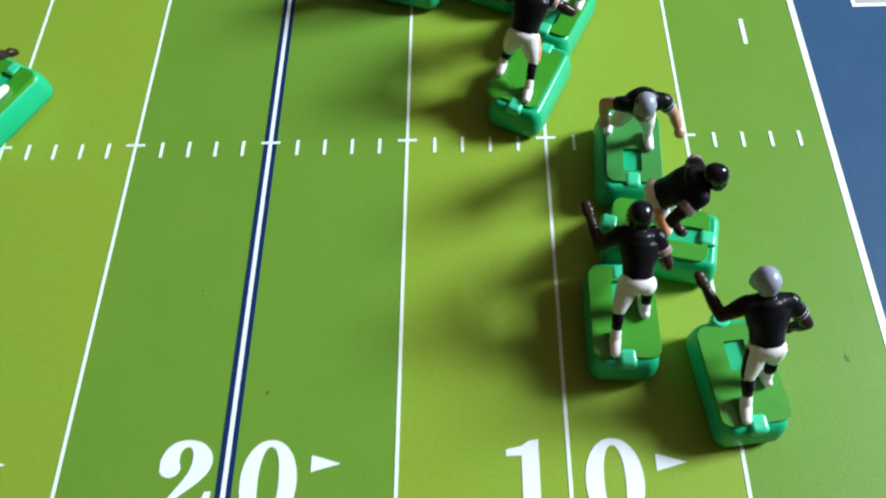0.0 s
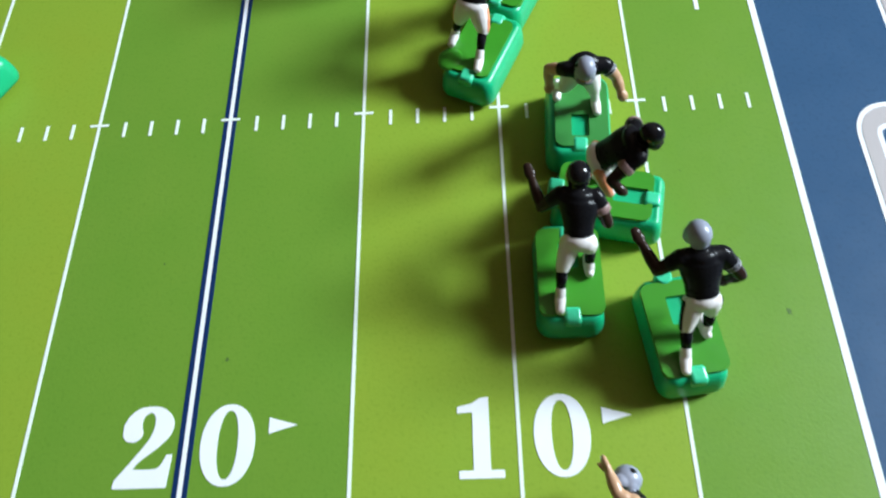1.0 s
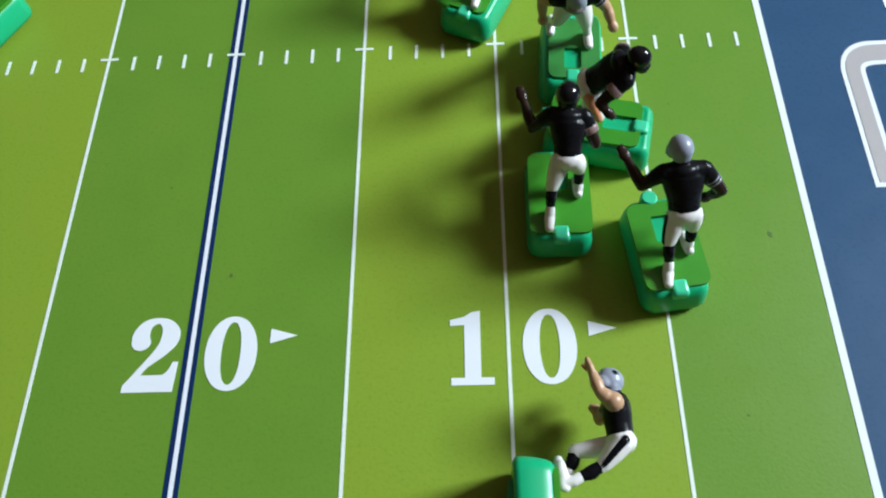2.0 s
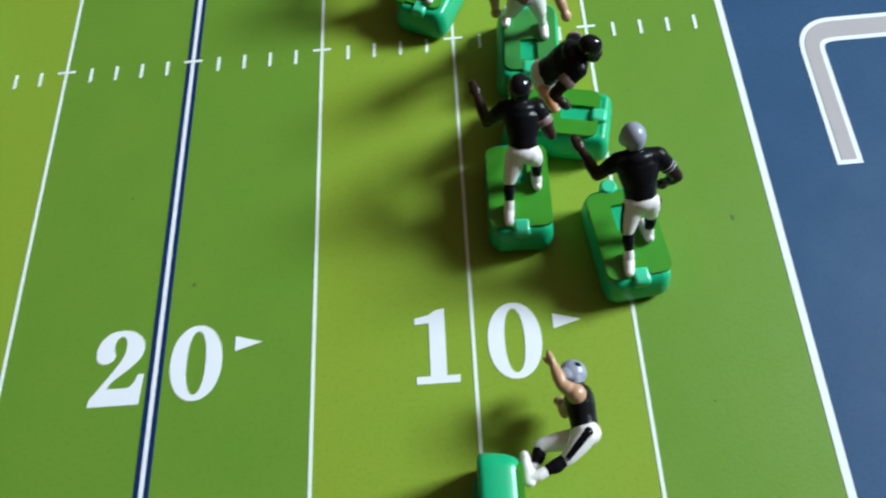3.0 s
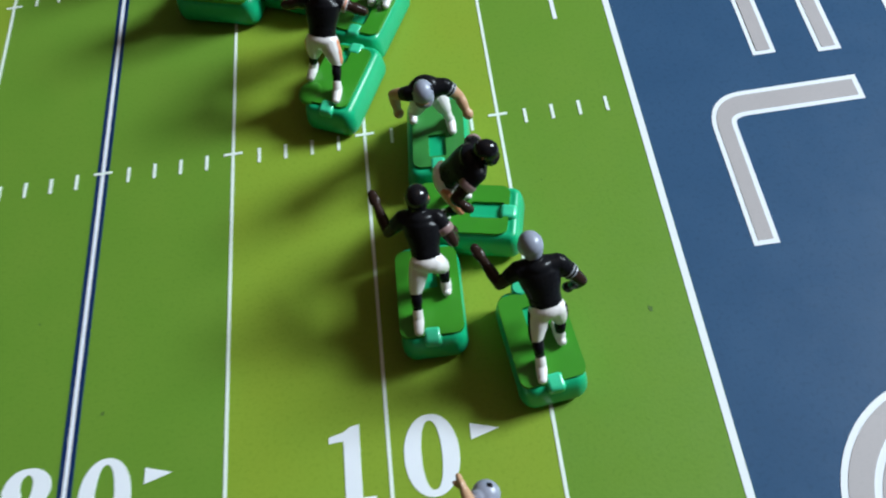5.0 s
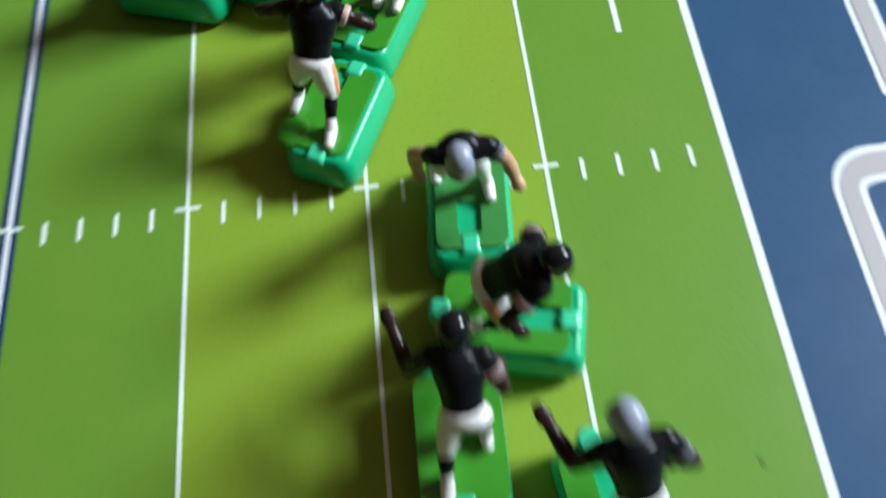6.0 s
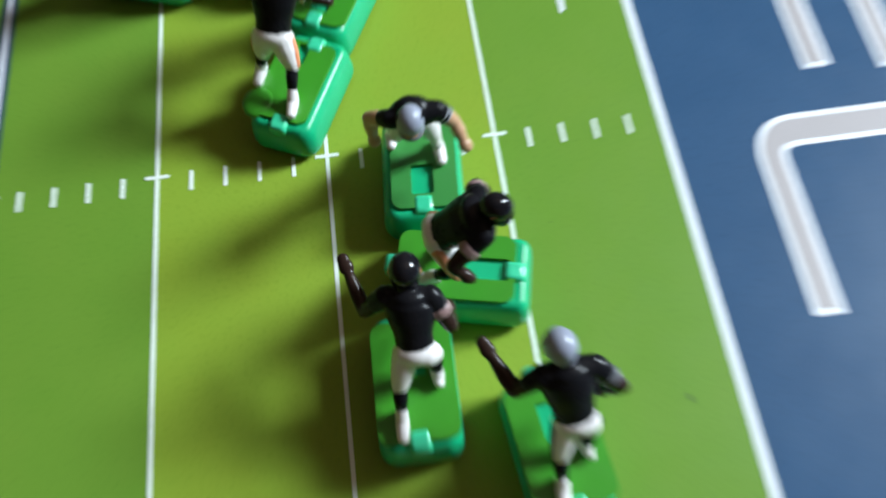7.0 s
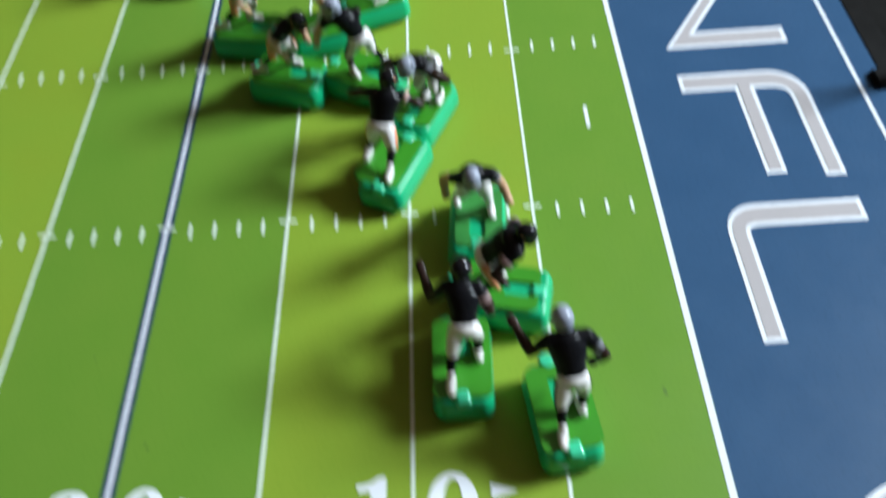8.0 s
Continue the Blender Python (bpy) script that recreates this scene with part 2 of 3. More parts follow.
# field bands, ten yards wide, butted at the five-yard lines
edges_x = [0.03] + [-1.0 - 2 * k for k in range(10)] + [-20.03]
for k, (a, b) in enumerate(zip(edges_x, edges_x[1:])):
    flat("field_band", b, a, BY0, BY1, -0.06, 0.0, TURF_LIGHT if k % 2 else TURF_DARK, "lime green printed turf band" if k % 2 else "green printed turf band")
flat("end_zone", 0.03, BX1, BY0, BY1, -0.06, 0.0, NAVY, "dark blue printed end zone")
flat("end_zone", BX0, -20.03, BY0, BY1, -0.06, 0.0, NAVY, "dark blue printed end zone")

# rails under and round the sheet
for x0, x1, y0, y1 in ((BX1, BX1 + 0.28, BY0 - 0.28, BY1 + 0.28), (BX0 - 0.28, BX0, BY0 - 0.28, BY1 + 0.28), (BX0, BX1, BY1, BY1 + 0.28), (BX0, BX1, BY0 - 0.28, BY0)):
    bm = bmesh.new()
    box(bm, x0, x1, y0, y1, -0.75, -0.03)
    bmesh.ops.bevel(bm, geom=bm.edges[:], offset=0.04, segments=2, affect="EDGES", clamp_overlap=True)
    part("rail", scaled(bm), RAIL, board, "black plastic edge rail")
flat("underframe", BX0, BX1, BY0, BY1, -0.74, -0.065, RAIL)

INK = 0.0025


def shared(name, me, x, y, parent=board, angle=0.0):
    ob = new(name, me)
    ob.parent = parent
    ob.matrix_basis = pose(x * S, y * S, 0, 0, 0, angle)
    return ob


def ink_mesh(name, mat, outer, holes=(), top=INK):
    bm = bmesh.new()
    sheet(bm, outer, holes, -0.001, top)
    scaled(bm)
    me = bpy.data.meshes.new(name)
    bm.to_mesh(me)
    bm.free()
    me.materials.append(mat)
    return me


def bar(x0, x1, y0, y1):
    return [(x0, y0), (x1, y0), (x1, y1), (x0, y1)]


LINE = ink_mesh("yard_line", LINE_INK, bar(-0.0112, 0.0112, BY0, BY1))
for k in range(1, 20):
    if k not in (4, 16):
        shared("yard_line", LINE, -k, 0)
GOAL = ink_mesh("goal_line", WHITE_INK, bar(-0.0235, 0.0235, BY0, BY1))
shared("goal_line", GOAL, 0.004, 0)
shared("goal_line", GOAL, -20.004, 0)
EDGE = ink_mesh("end_line", WHITE_INK, bar(-0.016, 0.016, BY0, BY1))
shared("end_line", EDGE, 2.045, 0)
CORE = ink_mesh("stripe_core", WHITE_INK, bar(-0.0145, 0.0145, BY0, BY1))
SIDE = ink_mesh("blue_stripe", BLUE_INK, bar(-0.016, 0.016, BY0, BY1))
for x in (-4, -16):
    shared("stripe_core", CORE, x, 0)
    shared("blue_stripe", SIDE, x - 0.0305, 0)
    shared("blue_stripe", SIDE, x + 0.0305, 0)
TICK = ink_mesh("hash_mark", LINE_INK, bar(-0.0115, 0.0115, -0.066, 0.066), top=INK * 1.3)
CROSS = ink_mesh("hash_cross", LINE_INK, bar(-0.07, 0.07, -0.011, 0.011), top=INK * 1.6)
for k in range(1, 45):
    for row, away in ((0.0, -0.046), (2 * MID, 0.046)):
        if k % 5:
            shared("hash_mark", TICK, -k / 5, row + away - 0.006)
        else:
            shared("hash_cross", CROSS, -k / 5, row - 0.006)
shared("try_mark", ink_mesh("try_mark", WHITE_INK, bar(-0.016, 0.016, -0.13, 0.13)), -0.416, 0.981)


# dirt smudges on the print
for px, py, wide, tall, turn in ((-0.27, -1.71, 0.017, 0.028, 20), (-3.81, -1.90, 0.014, 0.02, -30), (-0.78, -0.63, 0.006, 0.007, 0), (-4.32, -1.2, 0.009, 0.012, 10), (-0.62, -2.9, 0.008, 0.012, 40)):
    blot = [((0.75 + 0.5 * noise.noise((k * 0.9, px, py))) * wide * math.cos(2 * math.pi * k / 14), (0.75 + 0.5 * noise.noise((k * 0.9, py, 3.0))) * tall * math.sin(2 * math.pi * k / 14)) for k in range(14)]
    tagged(shared("smudge", ink_mesh("smudge", SMUDGE, blot, (), INK * 0.6), px, py, angle=turn), "dark dirt smudge")


# numerals and arrows printed along the near side
def ellipse(cx, cy, rx, ry, n=40, power=1.0):
    out = []
    for k in range(n):
        c, s = math.cos(2 * math.pi * k / n), math.sin(2 * math.pi * k / n)
        out.append((cx + rx * math.copysign(abs(c) ** power, c), cy + ry * math.copysign(abs(s) ** power, s)))
    return out


NUM_Y = -2.44
ZERO = ink_mesh("numeral_zero", WHITE_INK, ellipse(0, 0, 0.166, 0.247, power=0.95), [list(reversed(ellipse(0, 0, 0.062, 0.207, power=0.92)))], INK * 1.3)
ONE = ink_mesh("numeral_one", WHITE_INK, [(-0.13, -0.242), (0.135, -0.242), (0.135, -0.195), (0.055, -0.195), (0.055, 0.243), (0.0, 0.235), (-0.045, 0.205), (-0.135, 0.185), (-0.135, 0.145), (-0.045, 0.15), (-0.045, -0.195), (-0.13, -0.195)], (), INK * 1.3)


def curved(points, n=4):
    """An even curve through points, both ends kept."""
    pts = [Vector(p) for p in points]
    out = []
    for k in range(len(pts) - 1):
        a, b, c, d = pts[max(k - 1, 0)], pts[k], pts[k + 1], pts[min(k + 2, len(pts) - 1)]
        for i in range(n):
            f = i / n
            out.append(0.5 * (2 * b + (c - a) * f + (2 * a - 5 * b + 4 * c - d) * f * f + (3 * b - a - 3 * c + d) * f ** 3))
    return [(p.x, p.y) for p in out] + [(pts[-1].x, pts[-1].y)]


def two_outline():
    """A bold numeral two: ball, bowl, slanting stem and foot."""
    ball = [(-0.093 + 0.062 * math.cos(radians(a)), 0.083 + 0.055 * math.sin(radians(a))) for a in range(190, 400, 20)]
    inside = curved([*ball, (-0.045, 0.145), (-0.035, 0.187), (0.0, 0.209), (0.026, 0.19), (0.036, 0.15), (0.03, 0.09), (0.003, 0.03), (-0.06, -0.06), (-0.165, -0.2)])
    foot = [(-0.168, -0.245), (0.155, -0.245), (0.168, -0.05), (0.132, -0.05)] + curved([(0.115, -0.095), (0.092, -0.124), (0.06, -0.135), (-0.062, -0.135)])
    outside = curved([(-0.05, -0.115), (-0.02, -0.08), (0.07, -0.01), (0.135, 0.06), (0.154, 0.13), (0.133, 0.19), (0.075, 0.236), (0.0, 0.249), (-0.075, 0.236), (-0.13, 0.19), (-0.157, 0.13)])
    return inside + foot + outside


TWO = ink_mesh("numeral_two", WHITE_INK, two_outline(), (), INK * 1.3)
ARROW = ink_mesh("arrow", WHITE_INK, [(-0.087, -0.05), (0.087, 0.0), (-0.087, 0.05)], (), INK * 1.3)
shared("numeral_one", ONE, -2.228, NUM_Y)
shared("numeral_zero", ZERO, -1.746, NUM_Y)
shared("numeral_two", TWO, -4.243, NUM_Y)
shared("numeral_zero", ZERO, -3.746, NUM_Y)
for x in (-1.415, -3.415, -5.415):
    shared("arrow", ARROW, x, -2.333)


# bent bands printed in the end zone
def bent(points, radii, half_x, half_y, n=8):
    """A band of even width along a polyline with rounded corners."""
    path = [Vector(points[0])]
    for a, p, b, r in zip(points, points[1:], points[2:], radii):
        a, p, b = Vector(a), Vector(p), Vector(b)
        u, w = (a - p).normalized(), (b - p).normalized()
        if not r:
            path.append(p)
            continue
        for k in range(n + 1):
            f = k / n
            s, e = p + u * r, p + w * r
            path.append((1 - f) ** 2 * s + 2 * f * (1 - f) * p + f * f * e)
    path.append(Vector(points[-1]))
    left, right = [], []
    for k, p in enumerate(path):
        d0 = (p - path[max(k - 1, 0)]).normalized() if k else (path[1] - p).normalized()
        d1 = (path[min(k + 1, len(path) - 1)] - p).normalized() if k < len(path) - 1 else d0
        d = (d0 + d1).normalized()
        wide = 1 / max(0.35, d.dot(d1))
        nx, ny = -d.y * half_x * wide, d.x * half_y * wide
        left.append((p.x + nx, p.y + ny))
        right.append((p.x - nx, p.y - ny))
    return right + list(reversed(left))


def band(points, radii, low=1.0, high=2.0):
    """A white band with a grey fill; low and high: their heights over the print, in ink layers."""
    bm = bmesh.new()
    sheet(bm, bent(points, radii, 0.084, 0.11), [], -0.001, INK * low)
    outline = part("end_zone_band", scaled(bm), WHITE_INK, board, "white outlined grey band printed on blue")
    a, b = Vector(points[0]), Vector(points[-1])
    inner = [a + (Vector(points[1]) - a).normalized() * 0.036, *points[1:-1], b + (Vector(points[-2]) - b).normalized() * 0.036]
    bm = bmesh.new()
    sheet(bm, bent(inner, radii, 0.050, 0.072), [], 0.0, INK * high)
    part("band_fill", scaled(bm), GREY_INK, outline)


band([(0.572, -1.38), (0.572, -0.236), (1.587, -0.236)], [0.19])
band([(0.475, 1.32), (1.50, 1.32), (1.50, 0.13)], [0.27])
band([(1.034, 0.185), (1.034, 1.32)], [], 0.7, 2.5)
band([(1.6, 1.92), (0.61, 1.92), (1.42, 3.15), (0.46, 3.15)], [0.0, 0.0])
bm = bmesh.new()
sheet(bm, ellipse(1.25, -3.15, 0.785, 0.785, 64), [], -0.001, INK)
emblem = part("end_zone_emblem", scaled(bm), WHITE_INK, board, "round white and grey emblem printed on blue")
bm = bmesh.new()
sheet(bm, ellipse(1.25, -3.15, 0.745, 0.745, 64), [list(reversed(ellipse(1.29, -3.17, 0.655, 0.655, 64)))], 0.0, INK * 2)
part("emblem_ring", scaled(bm), GREY_INK, emblem)
bm = bmesh.new()
sheet(bm, ellipse(1.29, -3.17, 0.61, 0.61, 64), [], 0.0, INK * 2)
part("emblem_disc", scaled(bm), GREY_INK, emblem)

# ---- goal post at the end line ----
post = tagged(empty("goal_post", pose(2.42 * S, 1.2 * S, -0.03 * S)), "black plastic goal post clipped to the board rail", "goal post")
bm = bmesh.new()
box(bm, -0.26, 0.16, -0.12, 0.12, 0.0, 0.09)
bmesh.ops.bevel(bm, geom=bm.edges[:], offset=0.03, segments=2, affect="EDGES", clamp_overlap=True)
part("clip", scaled(bm), RAIL, post, "black clip")
bm = bmesh.new()
stacked(bm, [[(0.09 + r * math.cos(2 * math.pi * k / 20), r * math.sin(2 * math.pi * k / 20), z) for k in range(20)] for r, z in ((0.075, 0.07), (0.075, 0.13), (0.05, 0.15), (0.046, 0.85), (0.03, 0.87))])
bmesh.ops.recalc_face_normals(bm, faces=bm.faces[:])
part("pole", scaled(bm), RAIL, post, "black round pole", smooth=True)


# ---- player pieces ----
BW, BL, PLATE_Z = 0.42, 0.69, 0.268


def base_meshes():
    """The meshes of one base: body, plate with its slot, clip, prong."""
    out = {}
    prof = ((0.010, 0.030), (-0.012, 0.042), (-0.017, 0.07), (-0.014, 0.12), (-0.006, 0.175), (0.003, 0.21), (0.016, 0.235), (0.032, 0.248), (0.050, 0.251), (0.060, 0.244))
    for key, wide, corner in (("base_body", BW, 0.082), ("slim_body", BW - 0.036, 0.078), ("square_body", BW, 0.06)):
        bm = bmesh.new()
        stacked(bm, [[(x, y, z) for x, y in rounded(wide - 2 * i, BL - 2 * i, corner - max(-0.015, min(i, corner - 0.03)), 6)] for i, z in prof])
        bmesh.ops.recalc_face_normals(bm, faces=bm.faces[:])
        out[key] = (scaled(bm), BASE_TEAL)
    for key, wide, long, dx, slot in (("top_plate", 0.396, 0.60, 0.0, (0.118, 0.18, 0.0, SLOT_Y)), ("long_plate", 0.37, 0.61, -0.007, (0.118, 0.217, 0.0, 0.127)), ("inset_plate", 0.362, 0.565, -0.010, (0.118, 0.18, 0.0, SLOT_Y)), ("sheen_plate", 0.362, 0.565, -0.010, (0.118, 0.18, 0.0, SLOT_Y)), ("narrow_plate", 0.34, 0.565, -0.028, (0.07, 0.14, -0.055, 0.185))):
        bm = bmesh.new()
        sheet(bm, rounded(wide, long, 0.06, 6, dx, -0.035 if key == "long_plate" else 0.0), [list(reversed(rounded(slot[0], slot[1], 0.010, 2, slot[2], slot[3])))], 0.236, PLATE_Z)
        top = [e for e in bm.edges if all(v.co.z > 0.26 for v in e.verts) and e.is_manifold and e.calc_face_angle(0) > 0.5]
        bmesh.ops.bevel(bm, geom=top, offset=0.006, segments=2, affect="EDGES", clamp_overlap=True)
        out[key] = (scaled(bm), PLATE_SHEEN if key == "sheen_plate" else PLATE)
    bm = bmesh.new()
    stacked(bm, [[(x, y, z - 0.12 * max(0.0, -y)) for x, y in rounded(0.105 - 2 * i, 0.11 - 2 * i, 0.022 - i * 0.5, 3)] for i, z in ((0.0, 0.0), (0.0, 0.042), (0.004, 0.053), (0.012, 0.060), (0.024, 0.063))])
    bmesh.ops.recalc_face_normals(bm, faces=bm.faces[:])
    out["clip"] = (scaled(bm), CLIP_TEAL)
    bm = bmesh.new()
    stacked(bm, [[(r * math.cos(2 * math.pi * k / 16), r * math.sin(2 * math.pi * k / 16), z) for k in range(16)] for r, z in ((0.05, 0.0), (0.055, 0.03), (0.055, 0.085), (0.042, 0.10))])
    bmesh.ops.recalc_face_normals(bm, faces=bm.faces[:])
    out["knob"] = (scaled(bm), CLIP_TEAL)
    bm = bmesh.new()
    stacked(bm, [[(r * math.cos(2 * math.pi * k / 24), 1.1 * r * math.sin(2 * math.pi * k / 24), z) for k in range(24)] for r, z in ((0.096, 0.236), (0.100, 0.245), (0.097, 0.258), (0.085, 0.267), (0.055, 0.274), (0.02, 0.277))])
    bmesh.ops.recalc_face_normals(bm, faces=bm.faces[:])
    out["round_tab"] = (scaled(bm), PLATE)
    bm = bmesh.new()
    box(bm, -0.02, 0.02, -0.05, 0.05, 0.002, 0.06)
    out["prong"] = (scaled(bm), BASE_TEAL)
    made = {}
    for name, (b, mat) in out.items():
        me = bpy.data.meshes.new(name)
        b.to_mesh(me)
        b.free()
        me.materials.append(mat)
        made[name] = me
        if name in ("base_body", "slim_body", "square_body", "knob", "clip", "round_tab"):
            me.polygons.foreach_set("use_smooth", [len(p.vertices) == 4 for p in me.polygons])
    return made


SLOT_Y = 0.108
BASE = base_meshes()


def child(name, me, parent, m):
    ob = new(name, me)
    ob.parent = parent
    ob.matrix_basis = m
    return ob


def base(parent, m, clips=(0.26, -0.297), knob=None, tab=None, plate="top_plate", shape="base_body"):
    """A base with its parts under the piece, at the pose m in it. clips: their places along the base."""
    body = child("base_body", BASE[shape], parent, m)
    tagged(body, "teal green plastic base")
    tagged(child("top_plate", BASE[plate], body, pose(0, 0, 0)), "grass green plate with a slot")
    for y in clips:
        child("clip", BASE["clip"], body, pose(0, y * S, 0.213 * S, 0, 0, 180 if y > 0 else 0))
    if knob:
        child("knob", BASE["knob"], body, pose(knob[0] * S, knob[1] * S, 0.18 * S))
    if tab:
        child("round_tab", BASE["round_tab"], body, pose(tab[0] * S, tab[1] * S, 0))
    for x in (-0.11, 0.11):
        for y in (-0.2, 0.2):
            child("prong", BASE["prong"], body, pose(x * S, y * S, 0, 12, 0, 0))
    return body


def tube(bm, points, radii, mat, sides=14):
    """A round limb through points with a radius at each, with domed ends."""
    pts = [Vector(p) for p in points]
    rings = []
    for k, (p, r) in enumerate(zip(pts, radii)):
        d = (pts[min(k + 1, len(pts) - 1)] - pts[max(k - 1, 0)]).normalized()
        a = d.orthogonal().normalized() if k == 0 else (a - d * a.dot(d)).normalized()
        b = d.cross(a)
        ends = [(0, 1.0)]
        if k == 0:
            ends = [(-0.95, 0.3), (-0.7, 0.71), (0, 1.0)]
        elif k == len(pts) - 1:
            ends = [(0, 1.0), (0.7, 0.71), (0.95, 0.3)]
        for off, f in ends:
            rings.append([p + d * off * r + (a * math.cos(2 * math.pi * j / sides) + b * math.sin(2 * math.pi * j / sides)) * r * f for j in range(sides)])
    n = len(bm.faces)
    stacked(bm, rings)
    bm.faces.ensure_lookup_table()
    for f in bm.faces[n:]:
        f.material_index = mat


def ball(bm, centre, radii, mat, turn=None):
    n = len(bm.faces)
    m = Matrix.Translation(centre) @ (turn or Matrix()) @ Matrix.Diagonal((*radii, 1))
    bmesh.ops.create_icosphere(bm, subdivisions=3, radius=1.0, matrix=m)
    bm.faces.ensure_lookup_table()
    for f in bm.faces[n:]:
        f.material_index = mat


def axes_turn(right, forward):
    f = Vector(forward).normalized()
    r = (Vector(right) - f * Vector(right).dot(f)).normalized()
    u = r.cross(f)
    return Matrix((r, f, u)).transposed().to_4x4()


JERSEY_M, PANTS_M, SOCK_M, SHOE_M, SKIN_M, HELMET_M, STRIPE_M, BAND_M, MASK_M, PIPING_M = range(10)


def hoop(bm, a, b, radius, mat, sides=18):
    """A flat-ended band round a limb, from a to b."""
    a, b = Vector(a), Vector(b)
    d = (b - a).normalized()
    u = d.orthogonal().normalized()
    w = d.cross(u)
    n = len(bm.faces)
    stacked(bm, [[p + (u * math.cos(2 * math.pi * k / sides) + w * math.sin(2 * math.pi * k / sides)) * radius for k in range(sides)] for p in (a, b)])
    bm.faces.ensure_lookup_table()
    for f in bm.faces[n:]:
        f.material_index = mat


def figurine(name, team, skin, face, joints, sleeve, sock, bare="", open_hand="", bands="r"):
    """A painted plastic player, one fused mesh, from the places of its joints. face: the way that it looks.
    bare: the sides with no sleeve; open_hand: the sides whose hand is spread, not a fist; bands: the sides with a trimmed sleeve."""
    usuals = (("wrist", 0.026), ("trim", 1.0), ("broad", 1.0), ("skull", 1.0), ("bulk", 1.0), ("thigh", 1.0), ("marked", True))
    wrist, trim, broad, skull, bulk, thigh, marked = (joints.pop(key, usual) for key, usual in usuals)
    j = {k: Vector(v) for k, v in joints.items()}
    bm = bmesh.new()
    pel, neck, head = j["pel"], j["neck"], j["head"]
    across = (j["rsh"] - j["lsh"]).normalized()
    spine = (neck - pel).normalized()
    fore = across.cross(spine) * -1
    face = Vector(face).normalized()
    # torso, from the waist to the pads
    turn = axes_turn(across, spine)
    w = max(0.085, (j["rsh"] - j["lsh"]).length * 0.46)
    yoke = (j["rsh"] + j["lsh"]) / 2 - spine * 0.012
    sections = ((0.06, 0.086, 0.073), (0.14, 0.087, 0.075), (0.30, 0.090, 0.076), (0.55, 0.108, 0.083), (0.78, max(w, 0.114), 0.083), (0.93, w * 0.8, 0.070), (1.04, 0.050, 0.048))
    rings = []
    for f, rx, ry in sections:
        c = pel.lerp(neck, f)
        rings.append([c + across * rx * broad * math.cos(2 * math.pi * k / 24) + fore * ry * math.sin(2 * math.pi * k / 24) for k in range(24)])
    n = len(bm.faces)
    stacked(bm, rings)
    bm.faces.ensure_lookup_table()
    for f in bm.faces[n:]:
        f.material_index = JERSEY_M
    tube(bm, [j["lsh"].lerp(yoke, 0.1), yoke, j["rsh"].lerp(yoke, 0.1)], [0.050 * bulk, 0.068 * bulk, 0.050 * bulk], JERSEY_M)
    ball(bm, neck - spine * 0.035, (0.088 * bulk, 0.055, 0.076 * bulk), JERSEY_M, turn)
    # seat, in two halves
    ball(bm, pel - spine * 0.012, (0.104 * thigh, 0.070, 0.084), PANTS_M, turn)
    for s in (-1, 1):
        ball(bm, pel + across * s * 0.042 - fore * 0.022 - spine * 0.014, (0.056, 0.062, 0.050), PANTS_M, turn)
    for s in "lr":
        side = across * (1 if s == "r" else -1)
        hip = pel + side * 0.045 - spine * 0.02
        kn, an, to = j[s + "kn"], j[s + "an"], j[s + "to"]
        shin, calf = (an - kn).normalized(), kn.lerp(an, 0.4)
        rear = (-fore - shin * -fore.dot(shin)).normalized()
        tube(bm, [hip, hip.lerp(kn, 0.5), kn], [0.065 * thigh, 0.058 * thigh, 0.042 * thigh], PANTS_M)
        flank = (side * 0.98 - fore * 0.14) * (2.4 * thigh - 1.4)
        tube(bm, [hip + flank * 0.040, hip.lerp(kn, 0.5) + flank * 0.037, kn + flank * 0.025], [0.031 * trim, 0.027 * trim, 0.022 * trim], STRIPE_M)
        tube(bm, [kn.lerp(an, 0.12), calf, kn.lerp(an, 0.74)], [0.035, 0.036, 0.028], SOCK_M)
        ball(bm, calf + rear * 0.012, (0.032, 0.052, 0.032), SOCK_M, axes_turn(side, shin))
        tube(bm, [kn.lerp(an, 0.76), an], [0.031, 0.033], SHOE_M)
        step = to - an
        step.z = 0
        step = step.normalized() if step.length > 0.02 else fore
        heel = Vector((an.x, an.y, PLATE_Z + 0.026)) - step * 0.025
        lift = Vector((0, 0, 1))
        tube(bm, [heel, heel + step * 0.05 + lift * 0.004, heel + step * 0.112 - lift * 0.006], [0.030, 0.036, 0.029], SHOE_M)
        tube(bm, [an, heel + step * 0.02], [0.032, 0.030], SHOE_M)
        # raised toe cap and heel counter
        ball(bm, heel + step * 0.115 - lift * 0.002, (0.030, 0.026, 0.024), SHOE_M, axes_turn(step.cross(lift), step))
        ball(bm, heel - step * 0.012 + lift * 0.012, (0.026, 0.022, 0.028), SHOE_M, axes_turn(step.cross(lift), step))
        # arm
        sh, el, ha = j[s + "sh"], j[s + "el"], j[s + "ha"]
        cuff = 0.0 if s in bare else 0.5 if sleeve is not BLACK else 0.36
